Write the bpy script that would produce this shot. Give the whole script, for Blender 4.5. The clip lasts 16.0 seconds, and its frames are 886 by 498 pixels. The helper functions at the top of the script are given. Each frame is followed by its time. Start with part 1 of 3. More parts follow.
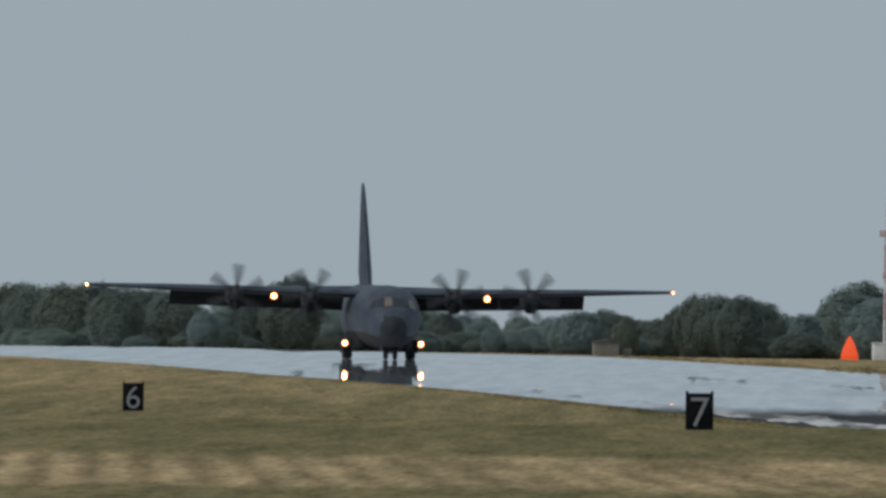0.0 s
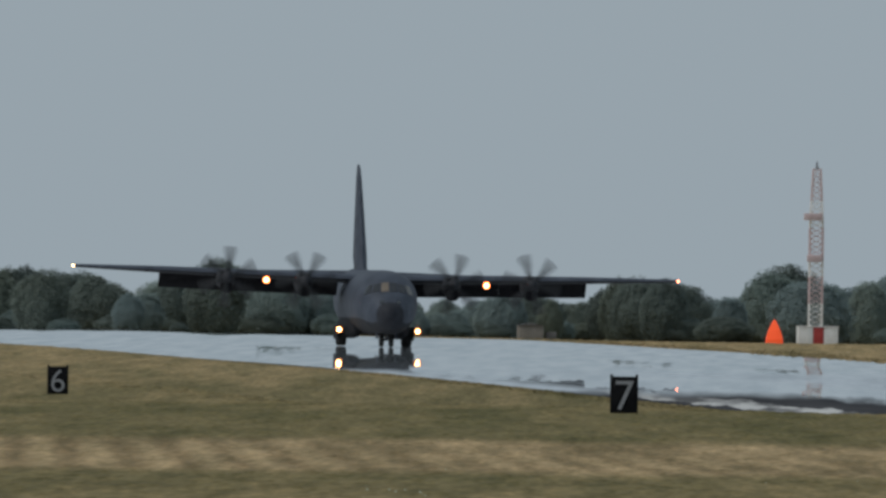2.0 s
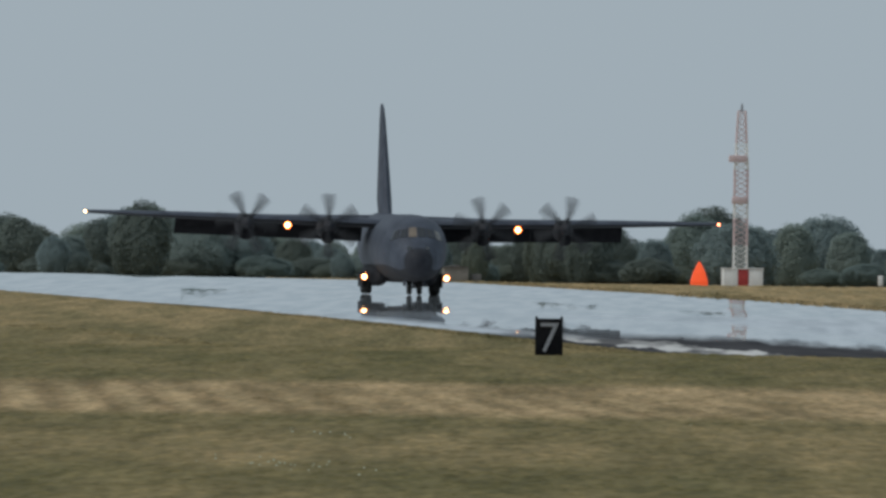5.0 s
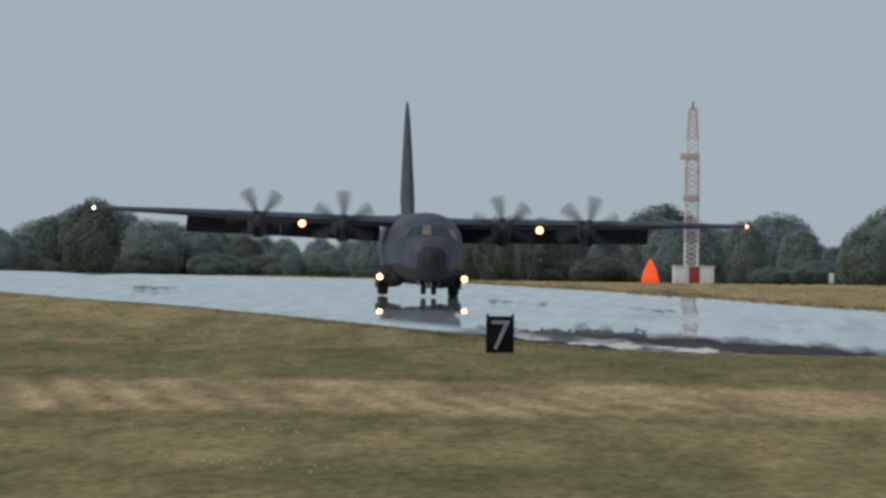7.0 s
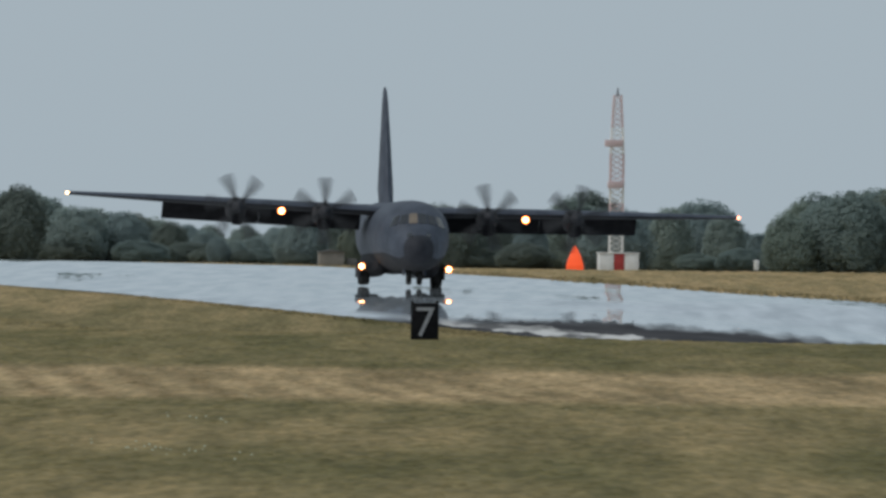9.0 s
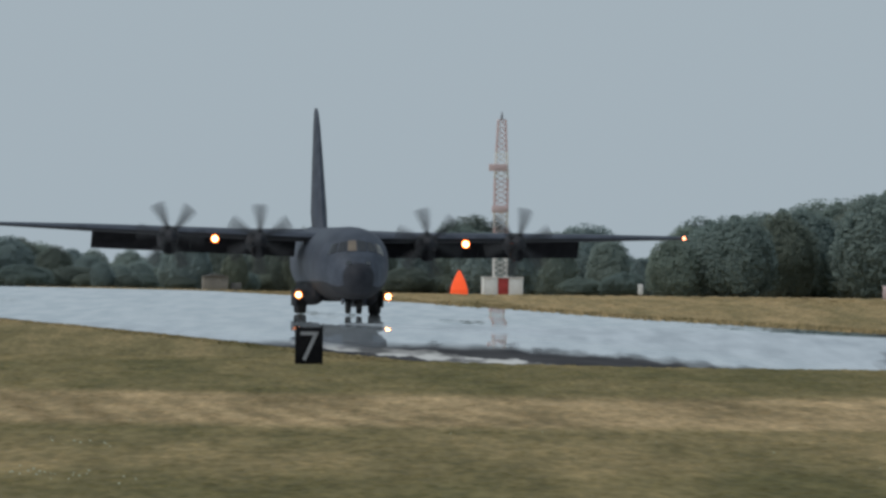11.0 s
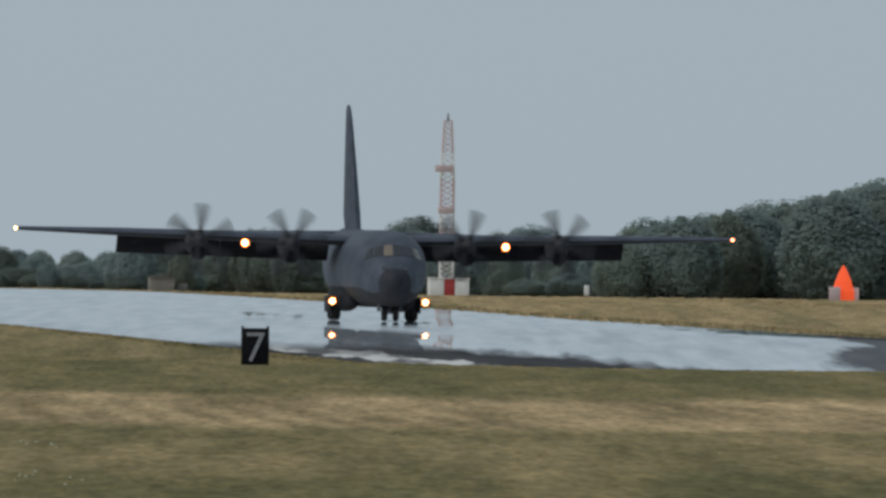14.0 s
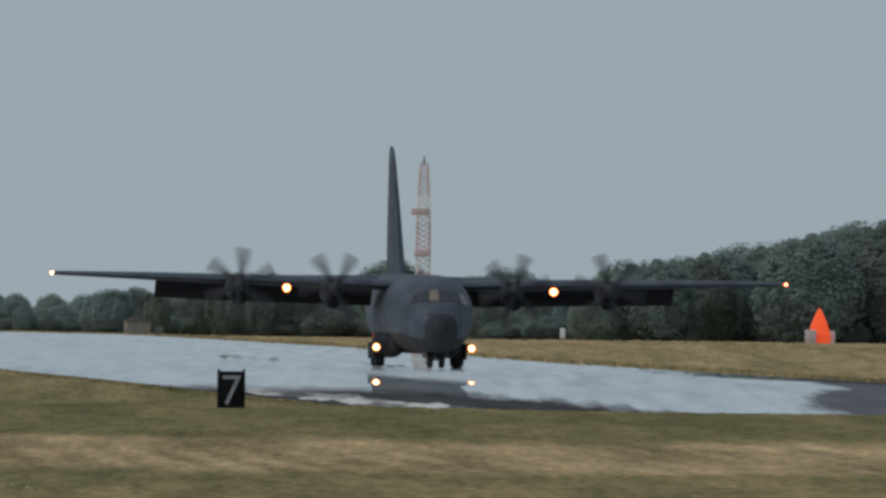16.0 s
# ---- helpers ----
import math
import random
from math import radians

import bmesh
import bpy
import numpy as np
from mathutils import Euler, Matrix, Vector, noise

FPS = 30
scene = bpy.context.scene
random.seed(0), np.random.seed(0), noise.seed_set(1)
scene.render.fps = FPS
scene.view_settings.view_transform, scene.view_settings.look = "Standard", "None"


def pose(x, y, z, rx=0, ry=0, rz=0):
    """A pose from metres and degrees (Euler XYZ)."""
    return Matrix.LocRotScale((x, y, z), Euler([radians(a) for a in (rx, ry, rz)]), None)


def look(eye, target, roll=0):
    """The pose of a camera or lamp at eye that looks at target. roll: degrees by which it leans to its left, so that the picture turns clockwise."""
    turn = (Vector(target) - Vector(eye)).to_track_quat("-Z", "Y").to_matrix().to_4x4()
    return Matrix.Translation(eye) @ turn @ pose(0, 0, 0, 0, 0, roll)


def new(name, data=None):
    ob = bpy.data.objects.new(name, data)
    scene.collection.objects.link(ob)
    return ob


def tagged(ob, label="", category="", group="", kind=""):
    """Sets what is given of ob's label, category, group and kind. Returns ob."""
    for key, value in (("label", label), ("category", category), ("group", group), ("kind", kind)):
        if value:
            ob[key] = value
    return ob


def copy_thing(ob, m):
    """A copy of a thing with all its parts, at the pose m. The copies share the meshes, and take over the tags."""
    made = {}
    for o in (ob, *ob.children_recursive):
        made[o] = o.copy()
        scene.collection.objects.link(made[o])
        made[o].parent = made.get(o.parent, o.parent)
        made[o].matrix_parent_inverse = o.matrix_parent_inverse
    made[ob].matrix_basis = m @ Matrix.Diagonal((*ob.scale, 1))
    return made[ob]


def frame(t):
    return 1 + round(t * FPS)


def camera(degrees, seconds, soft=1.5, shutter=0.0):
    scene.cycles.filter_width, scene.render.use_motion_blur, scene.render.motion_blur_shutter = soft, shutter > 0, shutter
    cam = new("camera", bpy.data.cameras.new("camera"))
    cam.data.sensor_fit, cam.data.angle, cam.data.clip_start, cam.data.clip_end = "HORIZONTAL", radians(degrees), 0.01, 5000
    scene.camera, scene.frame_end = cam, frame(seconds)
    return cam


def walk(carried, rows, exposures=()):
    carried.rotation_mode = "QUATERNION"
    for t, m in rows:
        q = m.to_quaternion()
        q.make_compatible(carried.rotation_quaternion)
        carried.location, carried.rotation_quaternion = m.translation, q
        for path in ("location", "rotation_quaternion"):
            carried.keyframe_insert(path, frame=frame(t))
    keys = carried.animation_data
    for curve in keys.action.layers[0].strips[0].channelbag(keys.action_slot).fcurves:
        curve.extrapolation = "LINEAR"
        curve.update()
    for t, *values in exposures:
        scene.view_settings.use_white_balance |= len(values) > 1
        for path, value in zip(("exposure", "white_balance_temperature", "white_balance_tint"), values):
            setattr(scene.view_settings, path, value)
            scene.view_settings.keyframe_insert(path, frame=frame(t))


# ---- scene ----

# ------------------------------------------------------------------ camera
EYE = Vector((0, 0, 4.0))
F = 48800.0
LEAN = 0.7
cam = camera(math.degrees(2 * math.atan(784 / F)), 16.0, soft=3.0, shutter=0.38)
# seconds, bearing and elevation of the aim in milliradians; the runway lies along +y
AIM = [(0, 72.63, 2.06), (0.5, 73.13, 2.33), (1, 74.00, 2.31), (1.5, 74.80, 1.83), (2, 75.37, 1.49), (2.5, 75.44, 1.35),
       (3, 75.39, 0.99), (3.5, 75.74, 0.93), (4, 76.50, 0.55), (4.5, 77.46, 0.19), (5, 78.12, -0.58), (7.5, 80.42, -0.69),
       (8, 80.99, -0.88), (8.5, 81.54, -1.01), (9, 82.63, -1.09), (9.5, 83.76, -0.54), (9.7, 84.34, -0.24),
       (11.8, 87.20, -0.12), (12, 87.00, -0.07), (12.5, 87.24, -0.04), (13, 87.75, -0.18), (13.5, 88.03, -0.53),
       (14, 88.77, -0.10), (14.5, 89.18, 0.56), (15, 89.48, 1.00), (15.5, 89.38, 1.20), (16, 89.62, 1.47)]


def spot(bearing, far, up=0.0):
    """The place at that bearing (milliradians right of the runway's line), distance and height."""
    return Vector((far * math.sin(bearing / 1000), far * math.cos(bearing / 1000), up))


walk(cam, [(t, look(EYE, EYE + spot(b, 1000, 1000 * math.tan(e / 1000)), LEAN)) for t, b, e in AIM],
     exposures=[(0, 0.0), (1.5, -0.08), (3.5, -0.06), (5.0, 0.10), (7.5, 0.18), (9.0, 0.2), (12.5, 0.14), (13.5, 0.12), (14.5, 0.15), (15, 0.08), (16, 0.0)])

# ------------------------------------------------------------------ light
world = bpy.data.worlds.new("hazy_sky")
scene.world = world
world.use_nodes = True
wt = world.node_tree
sky = wt.nodes.new("ShaderNodeTexSky")
sky.sky_type, sky.sun_disc = "NISHITA", False
SUN_UP, SUN_ROUND = 52, 255
sky.sun_elevation, sky.sun_rotation = radians(SUN_UP), radians(SUN_ROUND)
sky.air_density, sky.dust_density, sky.ozone_density = 1.0, 3.0, 2.0
deck = wt.nodes.new("ShaderNodeMixRGB")
deck.inputs[0].default_value = 0.9
deck.inputs[2].default_value = (4.15, 4.95, 5.55, 1)
wt.links.new(sky.outputs[0], deck.inputs[1])
wt.links.new(deck.outputs[0], wt.nodes["Background"].inputs[0])
wt.nodes["Background"].inputs[1].default_value = 0.085

sun_data = bpy.data.lights.new("sun", "SUN")
sun_data.energy, sun_data.angle, sun_data.color = 1.25, radians(35), (1, 0.95, 0.87)
sun = new("sun", sun_data)
az, el = radians(SUN_ROUND), radians(SUN_UP)
sun.matrix_world = look((math.sin(az) * 100, math.cos(az) * 100, 100 * math.tan(el)), (0, 0, 0))


# ------------------------------------------------------------------ materials
def material(name, rough=0.6, metal=0.0, spec=0.5):
    m = bpy.data.materials.new(name)
    m.use_nodes = True
    b = m.node_tree.nodes["Principled BSDF"]
    b.inputs["Roughness"].default_value = rough
    b.inputs["Metallic"].default_value = metal
    b.inputs["Specular IOR Level"].default_value = spec
    return m, m.node_tree, b


def noise_node(nt, scale, detail=4.0, stretch=(1, 1, 1), space="Object", turn=0.0):
    co = nt.nodes.new("ShaderNodeTexCoord")
    mp = nt.nodes.new("ShaderNodeMapping")
    mp.vector_type = "TEXTURE"
    mp.inputs["Scale"].default_value = [1 / v for v in stretch]
    mp.inputs["Rotation"].default_value = (0, 0, turn)
    n = nt.nodes.new("ShaderNodeTexNoise")
    n.inputs["Scale"].default_value, n.inputs["Detail"].default_value = scale, detail
    nt.links.new(co.outputs[space], mp.inputs["Vector"])
    nt.links.new(mp.outputs[0], n.inputs["Vector"])
    return n


def ramp(nt, source, stops):
    r = nt.nodes.new("ShaderNodeValToRGB")
    while len(r.color_ramp.elements) < len(stops):
        r.color_ramp.elements.new(0.5)
    for e, (p, c) in zip(r.color_ramp.elements, stops):
        e.position, e.color = p, (*c, 1)
    nt.links.new(source, r.inputs[0])
    return r


def mix(nt, a, b, factor, blend="MIX"):
    m = nt.nodes.new("ShaderNodeMixRGB")
    m.blend_type = blend
    for k, v in ((0, factor), (1, a), (2, b)):
        if isinstance(v, bpy.types.NodeSocket):
            nt.links.new(v, m.inputs[k])
        else:
            m.inputs[k].default_value = v if k == 0 else (*v, 1)
    return m.outputs[0]


def weathered(name, dark, light, scale, rough=0.6, metal=0.0, bump=0.0, spec=0.5):
    """A surface whose colour wavers between two tones at two scales."""
    m, nt, b = material(name, rough, metal, spec)
    coarse = noise_node(nt, scale)
    fine = noise_node(nt, scale * 9, 6)
    base = ramp(nt, coarse.outputs["Fac"], [(0.3, dark), (0.7, light)])
    worn = ramp(nt, fine.outputs["Fac"], [(0.3, (0.78, 0.78, 0.78)), (0.7, (1.1, 1.1, 1.1))])
    nt.links.new(mix(nt, base.outputs[0], worn.outputs[0], 1.0, "MULTIPLY"), b.inputs["Base Color"])
    if bump:
        bp = nt.nodes.new("ShaderNodeBump")
        bp.inputs["Strength"].default_value, bp.inputs["Distance"].default_value = bump, 0.05
        nt.links.new(fine.outputs["Fac"], bp.inputs["Height"])
        nt.links.new(bp.outputs[0], b.inputs["Normal"])
    return m


def glowing(name, colour, strength):
    m, nt, b = material(name, 0.3)
    b.inputs["Base Color"].default_value = (*colour, 1)
    b.inputs["Emission Color"].default_value = (*colour, 1)
    b.inputs["Emission Strength"].default_value = strength
    return m


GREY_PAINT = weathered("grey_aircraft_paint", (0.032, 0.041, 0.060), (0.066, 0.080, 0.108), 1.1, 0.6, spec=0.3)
DARK_AND_SHADE_PAINT = weathered("dark_and_shade_aircraft_paint", (0.020, 0.021, 0.026), (0.034, 0.036, 0.042), 0.7, 0.75, spec=0.2)
RADOME = weathered("radome_paint", (0.017, 0.019, 0.025), (0.030, 0.033, 0.042), 2.0, 0.7, spec=0.2)
BLACK_AND_SHADE_PAINT = weathered("black_and_shade_paint", (0.010, 0.010, 0.012), (0.020, 0.020, 0.023), 2.0, 0.8, spec=0.1)
RUBBER = weathered("tyre_rubber", (0.012, 0.012, 0.012), (0.022, 0.021, 0.020), 3.0, 0.85)
BARE_METAL = weathered("bare_metal", (0.25, 0.25, 0.26), (0.38, 0.38, 0.39), 3.0, 0.4, 0.9)
BLADE = weathered("propeller_blade", (0.026, 0.028, 0.031), (0.042, 0.044, 0.048), 2.0, 0.7, spec=0.15)
COCKPIT_GLASS, _nt, _b = material("cockpit_glass", 0.15, 0.2)
_b.inputs["Base Color"].default_value = (0.03, 0.033, 0.038, 1)
# the reflected sky is painted in here as a paler base colour
SKY_TINT_GLASS = weathered("sky_tinted_cockpit_glass", (0.10, 0.10, 0.095), (0.15, 0.145, 0.135), 3.0, 0.2)
# tan base colour that paints a reflection onto one pane
TAN_TINT_GLASS = weathered("tan_tinted_glass", (0.13, 0.105, 0.080), (0.18, 0.145, 0.11), 3.0, 0.6)
LAMP_GLOW = glowing("landing_light_glow", (1.0, 0.58, 0.25), 11.0)
# orange glare round the landing lights, added as a glow of its own
GLARE_GLOW = glowing("lamp_glare_glow", (1.0, 0.30, 0.08), 0.9)
TIP_GLOW = glowing("wingtip_light_glow", (1.0, 0.62, 0.28), 9.0)
PORT_GLOW = glowing("port_light_glow", (1.0, 0.26, 0.12), 9.0)
WHITE_PAINT = weathered("white_paint", (0.74, 0.74, 0.73), (0.86, 0.86, 0.85), 1.5, 0.6)
RED_PAINT = weathered("red_paint", (0.36, 0.035, 0.035), (0.48, 0.055, 0.050), 1.5, 0.6)
# red paled towards the sky, so that it carries the haze before the mast
HAZED_RED = weathered("haze_paled_red_paint", (0.60, 0.47, 0.48), (0.68, 0.54, 0.55), 1.5, 0.6)
ORANGE, _nt, _b = material("fluorescent_orange_fabric", 0.7)
_b.inputs["Base Color"].default_value = (1.0, 0.12, 0.03, 1)
# a glow is added, so the cloth outshines what daylight gives it
_b.inputs["Emission Color"].default_value = (1.0, 0.09, 0.02, 1)
_b.inputs["Emission Strength"].default_value = 0.35
BEIGE = weathered("beige_render", (0.20, 0.185, 0.165), (0.27, 0.25, 0.225), 0.8, 0.85)
ROOF_FELT = weathered("roof_felt", (0.10, 0.10, 0.10), (0.16, 0.155, 0.15), 1.0, 0.9)
BARK = weathered("bark", (0.05, 0.042, 0.034), (0.09, 0.075, 0.06), 2.0, 0.95)
SIGN_BLACK = weathered("sign_black", (0.006, 0.006, 0.008), (0.014, 0.014, 0.016), 3.0, 0.8, spec=0.1)
PETAL = weathered("pale_petals", (0.27, 0.29, 0.20), (0.36, 0.37, 0.27), 3.0, 0.8)
SIGN_WHITE = weathered("sign_white", (0.26, 0.27, 0.29), (0.36, 0.37, 0.39), 3.0, 0.6)


def foliage(name, dark, light):
    m, nt, b = material(name, 0.8, 0, 0.15)
    info = nt.nodes.new("ShaderNodeObjectInfo")
    geo = nt.nodes.new("ShaderNodeNewGeometry")
    leafy = ramp(nt, geo.outputs["Random Per Island"], [(0.0, dark), (1.0, light)])
    tree = ramp(nt, info.outputs["Random"], [(0.0, (0.88, 0.91, 0.94)), (0.5, (1, 1, 1)), (1.0, (1.12, 1.08, 0.98))])
    nt.links.new(mix(nt, leafy.outputs[0], tree.outputs[0], 1.0, "MULTIPLY"), b.inputs["Base Color"])
    through_leaf = nt.nodes.new("ShaderNodeBsdfTranslucent")
    nt.links.new(b.inputs["Base Color"].links[0].from_socket, through_leaf.inputs["Color"])
    both = nt.nodes.new("ShaderNodeMixShader")
    both.inputs[0].default_value = 0.5
    nt.links.new(b.outputs[0], both.inputs[1])
    nt.links.new(through_leaf.outputs[0], both.inputs[2])
    nt.links.new(both.outputs[0], nt.nodes["Material Output"].inputs["Surface"])
    return m


# leaf colours lightened and blued: the haze of the distance is mixed into them
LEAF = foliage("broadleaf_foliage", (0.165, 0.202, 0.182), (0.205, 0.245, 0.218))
HAZED_LEAF = foliage("haze_tinted_foliage", (0.245, 0.312, 0.312), (0.285, 0.350, 0.345))
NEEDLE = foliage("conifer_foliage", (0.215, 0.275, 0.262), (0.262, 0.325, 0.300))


# ------------------------------------------------------------------ mesh helpers
def mesh_of(name, bm, mat, smooth=True):
    me = bpy.data.meshes.new(name)
    bm.normal_update()
    bm.to_mesh(me)
    bm.free()
    for m in (mat if isinstance(mat, (list, tuple)) else [mat]):
        me.materials.append(m)
    if smooth:
        me.polygons.foreach_set("use_smooth", [True] * len(me.polygons))
        me.set_sharp_from_angle(angle=radians(40))
    return me


def part(name, bm, mat, parent, label="", smooth=True):
    ob = new(name, mesh_of(name, bm, mat, smooth))
    ob.parent = parent
    return tagged(ob, label)


def loft(bm, rings, cap=True):
    """Skins rings of equal length; returns the faces."""
    vs = [[bm.verts.new(p) for p in r] for r in rings]
    n = len(vs[0])
    for a, b in zip(vs, vs[1:]):
        for i in range(n):
            bm.faces.new((a[i], a[(i + 1) % n], b[(i + 1) % n], b[i]))
    if cap:
        bm.faces.new(vs[0][::-1])
        bm.faces.new(vs[-1])
    bmesh.ops.recalc_face_normals(bm, faces=bm.faces)
    return vs


def box(bm, x0, y0, z0, x1, y1, z1, bevel=0.0):
    r = bmesh.ops.create_cube(bm, size=1, matrix=Matrix.Translation(((x0 + x1) / 2, (y0 + y1) / 2, (z0 + z1) / 2)) @ Matrix.Diagonal((x1 - x0, y1 - y0, z1 - z0, 1)))
    if bevel:
        edges = {e for v in r["verts"] for e in v.link_edges}
        bmesh.ops.bevel(bm, geom=list(edges), offset=bevel, segments=2, profile=0.5, affect="EDGES")
    return bm


def tube(bm, a, b, ra, rb=None, n=10):
    a, b = Vector(a), Vector(b)
    rb = ra if rb is None else rb
    q = (b - a).to_track_quat("Z", "Y")
    rings = [[p + q @ Vector((r * math.cos(2 * math.pi * i / n), r * math.sin(2 * math.pi * i / n), 0)) for i in range(n)] for p, r in ((a, ra), (b, rb))]
    loft(bm, rings)
    return bm


# ------------------------------------------------------------------ the lie of the land
def along(table, v):
    xs, ys = zip(*table)
    return np.interp(v, xs, ys)


FIELD = [(0, 1.2), (300, 0.35), (600, 0.0), (915, 0.0), (997, -0.15), (1160, -1.0), (1218, -0.8), (1288, -0.6), (1436, -0.3), (1646, 0.35), (1760, 0.42), (2000, 0.4), (2400, -0.3), (3000, -1.2), (5000, -4.5)]
NEAR = [(0, 1.2), (300, 0.35), (600, 0.0), (915, 0.0), (960, -0.22), (997, -0.42), (1080, -0.92), (1160, -1.42), (1195, -1.42), (1220, -1.32), (1255, -1.14), (1288, -0.95), (1350, -0.64), (1400, -0.42), (1436, -0.27), (1480, -0.15), (1646, 0.35), (1760, 0.42), (2000, 0.4), (2400, -0.3), (3000, -1.2), (5000, -4.5)]
MID = [(0, -1.0), (997, -1.3), (1120, -1.38), (1195, -1.30), (1230, -1.15), (1288, -0.92), (1360, -0.65), (1436, -0.43), (1514, -0.30), (1600, -0.18), (1700, -0.04), (1800, 0.11), (1900, 0.25), (2050, 0.44), (2200, 0.44), (2400, -0.1), (3000, -1.2), (5000, -4.5)]
FAR = [(0, -1.5), (1276, -1.4), (1567, -1.0), (1753, -0.62), (1856, -0.23), (2096, 0.25), (2400, -0.1), (3000, -1.2), (5000, -4.5)]
OUT = [(0, -1.5), (1276, -1.0), (1567, -0.55), (1724, -0.1), (1841, 0.25), (2050, 0.36), (2300, -0.3), (2400, -0.53), (3000, -1.2), (5000, -4.5)]
SMOOTH_Y = np.linspace(0, 5000, 501)


def eased(table):
    v = along(table, SMOOTH_Y)
    for _ in range(3):
        v = np.convolve(np.pad(v, 2, mode="edge"), np.ones(5) / 5, mode="valid")
    return v


PROFILES = [(82, eased(FIELD)), (90, eased(NEAR)), (101, eased(NEAR)), (106.5, eased(MID)), (140, eased(MID)), (165, eased(FAR)), (200, eased(OUT))]


def land(x, y):
    xs = [p[0] for p in PROFILES]
    zs = [np.interp(abs(y), SMOOTH_Y, p[1]) for p in PROFILES]
    return float(np.interp(x, xs, zs))


def axis(*spans):
    out = []
    for a, b, step in spans:
        out += list(np.arange(a, b, step))
    return out + [spans[-1][1]]


def sheet(name, xs, ys, lift, mat):
    bm = bmesh.new()
    grid = [[bm.verts.new((x, y, land(x, y) + lift)) for x in xs] for y in ys]
    for j in range(len(ys) - 1):
        for i in range(len(xs) - 1):
            bm.faces.new((grid[j][i], grid[j][i + 1], grid[j + 1][i + 1], grid[j + 1][i]))
    return new(name, mesh_of(name, bm, mat))


def math_node(nt, op, a, b, c=None):
    n = nt.nodes.new("ShaderNodeMath")
    n.operation = op
    for k, v in enumerate((a, b, c)):
        if v is None:
            continue
        if isinstance(v, bpy.types.NodeSocket):
            nt.links.new(v, n.inputs[k])
        else:
            n.inputs[k].default_value = v
    return n.outputs[0]


GRAIN = -0.082        # the mower ran this way across the field


def grass_material():
    m, nt, b = material("dry_mown_grass", 0.95, 0, 0.03)
    broad = noise_node(nt, 0.045, 3, (1, 0.09, 1), turn=GRAIN)
    patch = noise_node(nt, 0.30, 5, (1, 0.026, 1), turn=GRAIN)
    fine = noise_node(nt, 2.0, 6, (0.5, 0.017, 1), turn=GRAIN)
    green, tan = (0.144, 0.127, 0.069), (0.312, 0.237, 0.145)
    co = nt.nodes.new("ShaderNodeTexCoord")
    sep = nt.nodes.new("ShaderNodeSeparateXYZ")
    nt.links.new(co.outputs["Object"], sep.inputs[0])
    x, y = sep.outputs["X"], sep.outputs["Y"]
    mottled = ramp(nt, patch.outputs["Fac"], [(0.3, (0.70, 0.74, 0.68)), (0.7, (1.26, 1.2, 1.16))])
    blades = ramp(nt, fine.outputs["Fac"], [(0.3, (0.70, 0.72, 0.68)), (0.7, (1.28, 1.25, 1.22))])
    # mowing leaves broad dry and green belts across the field; hay lies on the lightest
    k = lambda d: (d - 300) / 2200
    wob = math_node(nt, "MULTIPLY_ADD", broad.outputs["Fac"], 60, math_node(nt, "ADD", y, -30))
    span = math_node(nt, "MULTIPLY_ADD", wob, 1 / 2200, -300 / 2200)
    belts = ramp(nt, span, [(k(d), (v,) * 3) for d, v in ((330, 0.3), (385, 0.2), (415, 0.0), (440, 0.05), (480, 0.38), (540, 0.30), (575, 0.22), (745, 0.12), (800, 0.08), (860, 0.0), (905, 0.05), (960, 0.22), (1150, 0.36), (1300, 0.32), (1480, 0.72), (2400, 1.0))])
    dry = math_node(nt, "ADD", belts.outputs[0], math_node(nt, "MULTIPLY_ADD", patch.outputs["Fac"], 0.9, -0.42))
    c = mix(nt, green, tan, math_node(nt, "MINIMUM", math_node(nt, "MAXIMUM", dry, 0.0), 1.0))
    hay = ramp(nt, span, [(k(588), (0,) * 3), (k(610), (1,) * 3), (k(712), (1,) * 3), (k(742), (0,) * 3)])
    # windrows: slanting ridges of cut grass inside the swath
    rows = nt.nodes.new("ShaderNodeTexWave")
    rows.inputs["Scale"].default_value, rows.inputs["Distortion"].default_value, rows.inputs["Detail"].default_value = 0.24, 2.2, 3.0
    slant = nt.nodes.new("ShaderNodeCombineXYZ")
    nt.links.new(math_node(nt, "MULTIPLY_ADD", y, -0.060, x), slant.inputs[0])
    nt.links.new(math_node(nt, "MULTIPLY", y, 0.02), slant.inputs[1])
    nt.links.new(slant.outputs[0], rows.inputs["Vector"])
    blend = mix(nt, rows.outputs["Fac"], patch.outputs["Fac"], ramp(nt, broad.outputs["Fac"], [(0.4, (0.95,) * 3), (0.6, (0.55,) * 3)]).outputs[0])
    fade = ramp(nt, math_node(nt, "MULTIPLY_ADD", x, 1 / 40, -1.0), [(0.28, (0,) * 3), (0.5, (0.8,) * 3)])
    blend = mix(nt, blend, patch.outputs["Fac"], fade.outputs[0])
    hay_tone = ramp(nt, blend, [(0.30, (0.225, 0.164, 0.104)), (0.66, (0.420, 0.315, 0.205))])
    c = mix(nt, c, hay_tone.outputs[0], math_node(nt, "MULTIPLY", hay.outputs[0], 0.85))
    c = mix(nt, c, mottled.outputs[0], 0.6, "MULTIPLY")
    c = mix(nt, c, blades.outputs[0], 0.8, "MULTIPLY")
    speck = ramp(nt, noise_node(nt, 8.0, 4, (0.5, 0.017, 1), turn=GRAIN).outputs["Fac"], [(0.32, (0.74, 0.76, 0.72)), (0.68, (1.25, 1.23, 1.2))])
    c = mix(nt, c, speck.outputs[0], 0.85, "MULTIPLY")
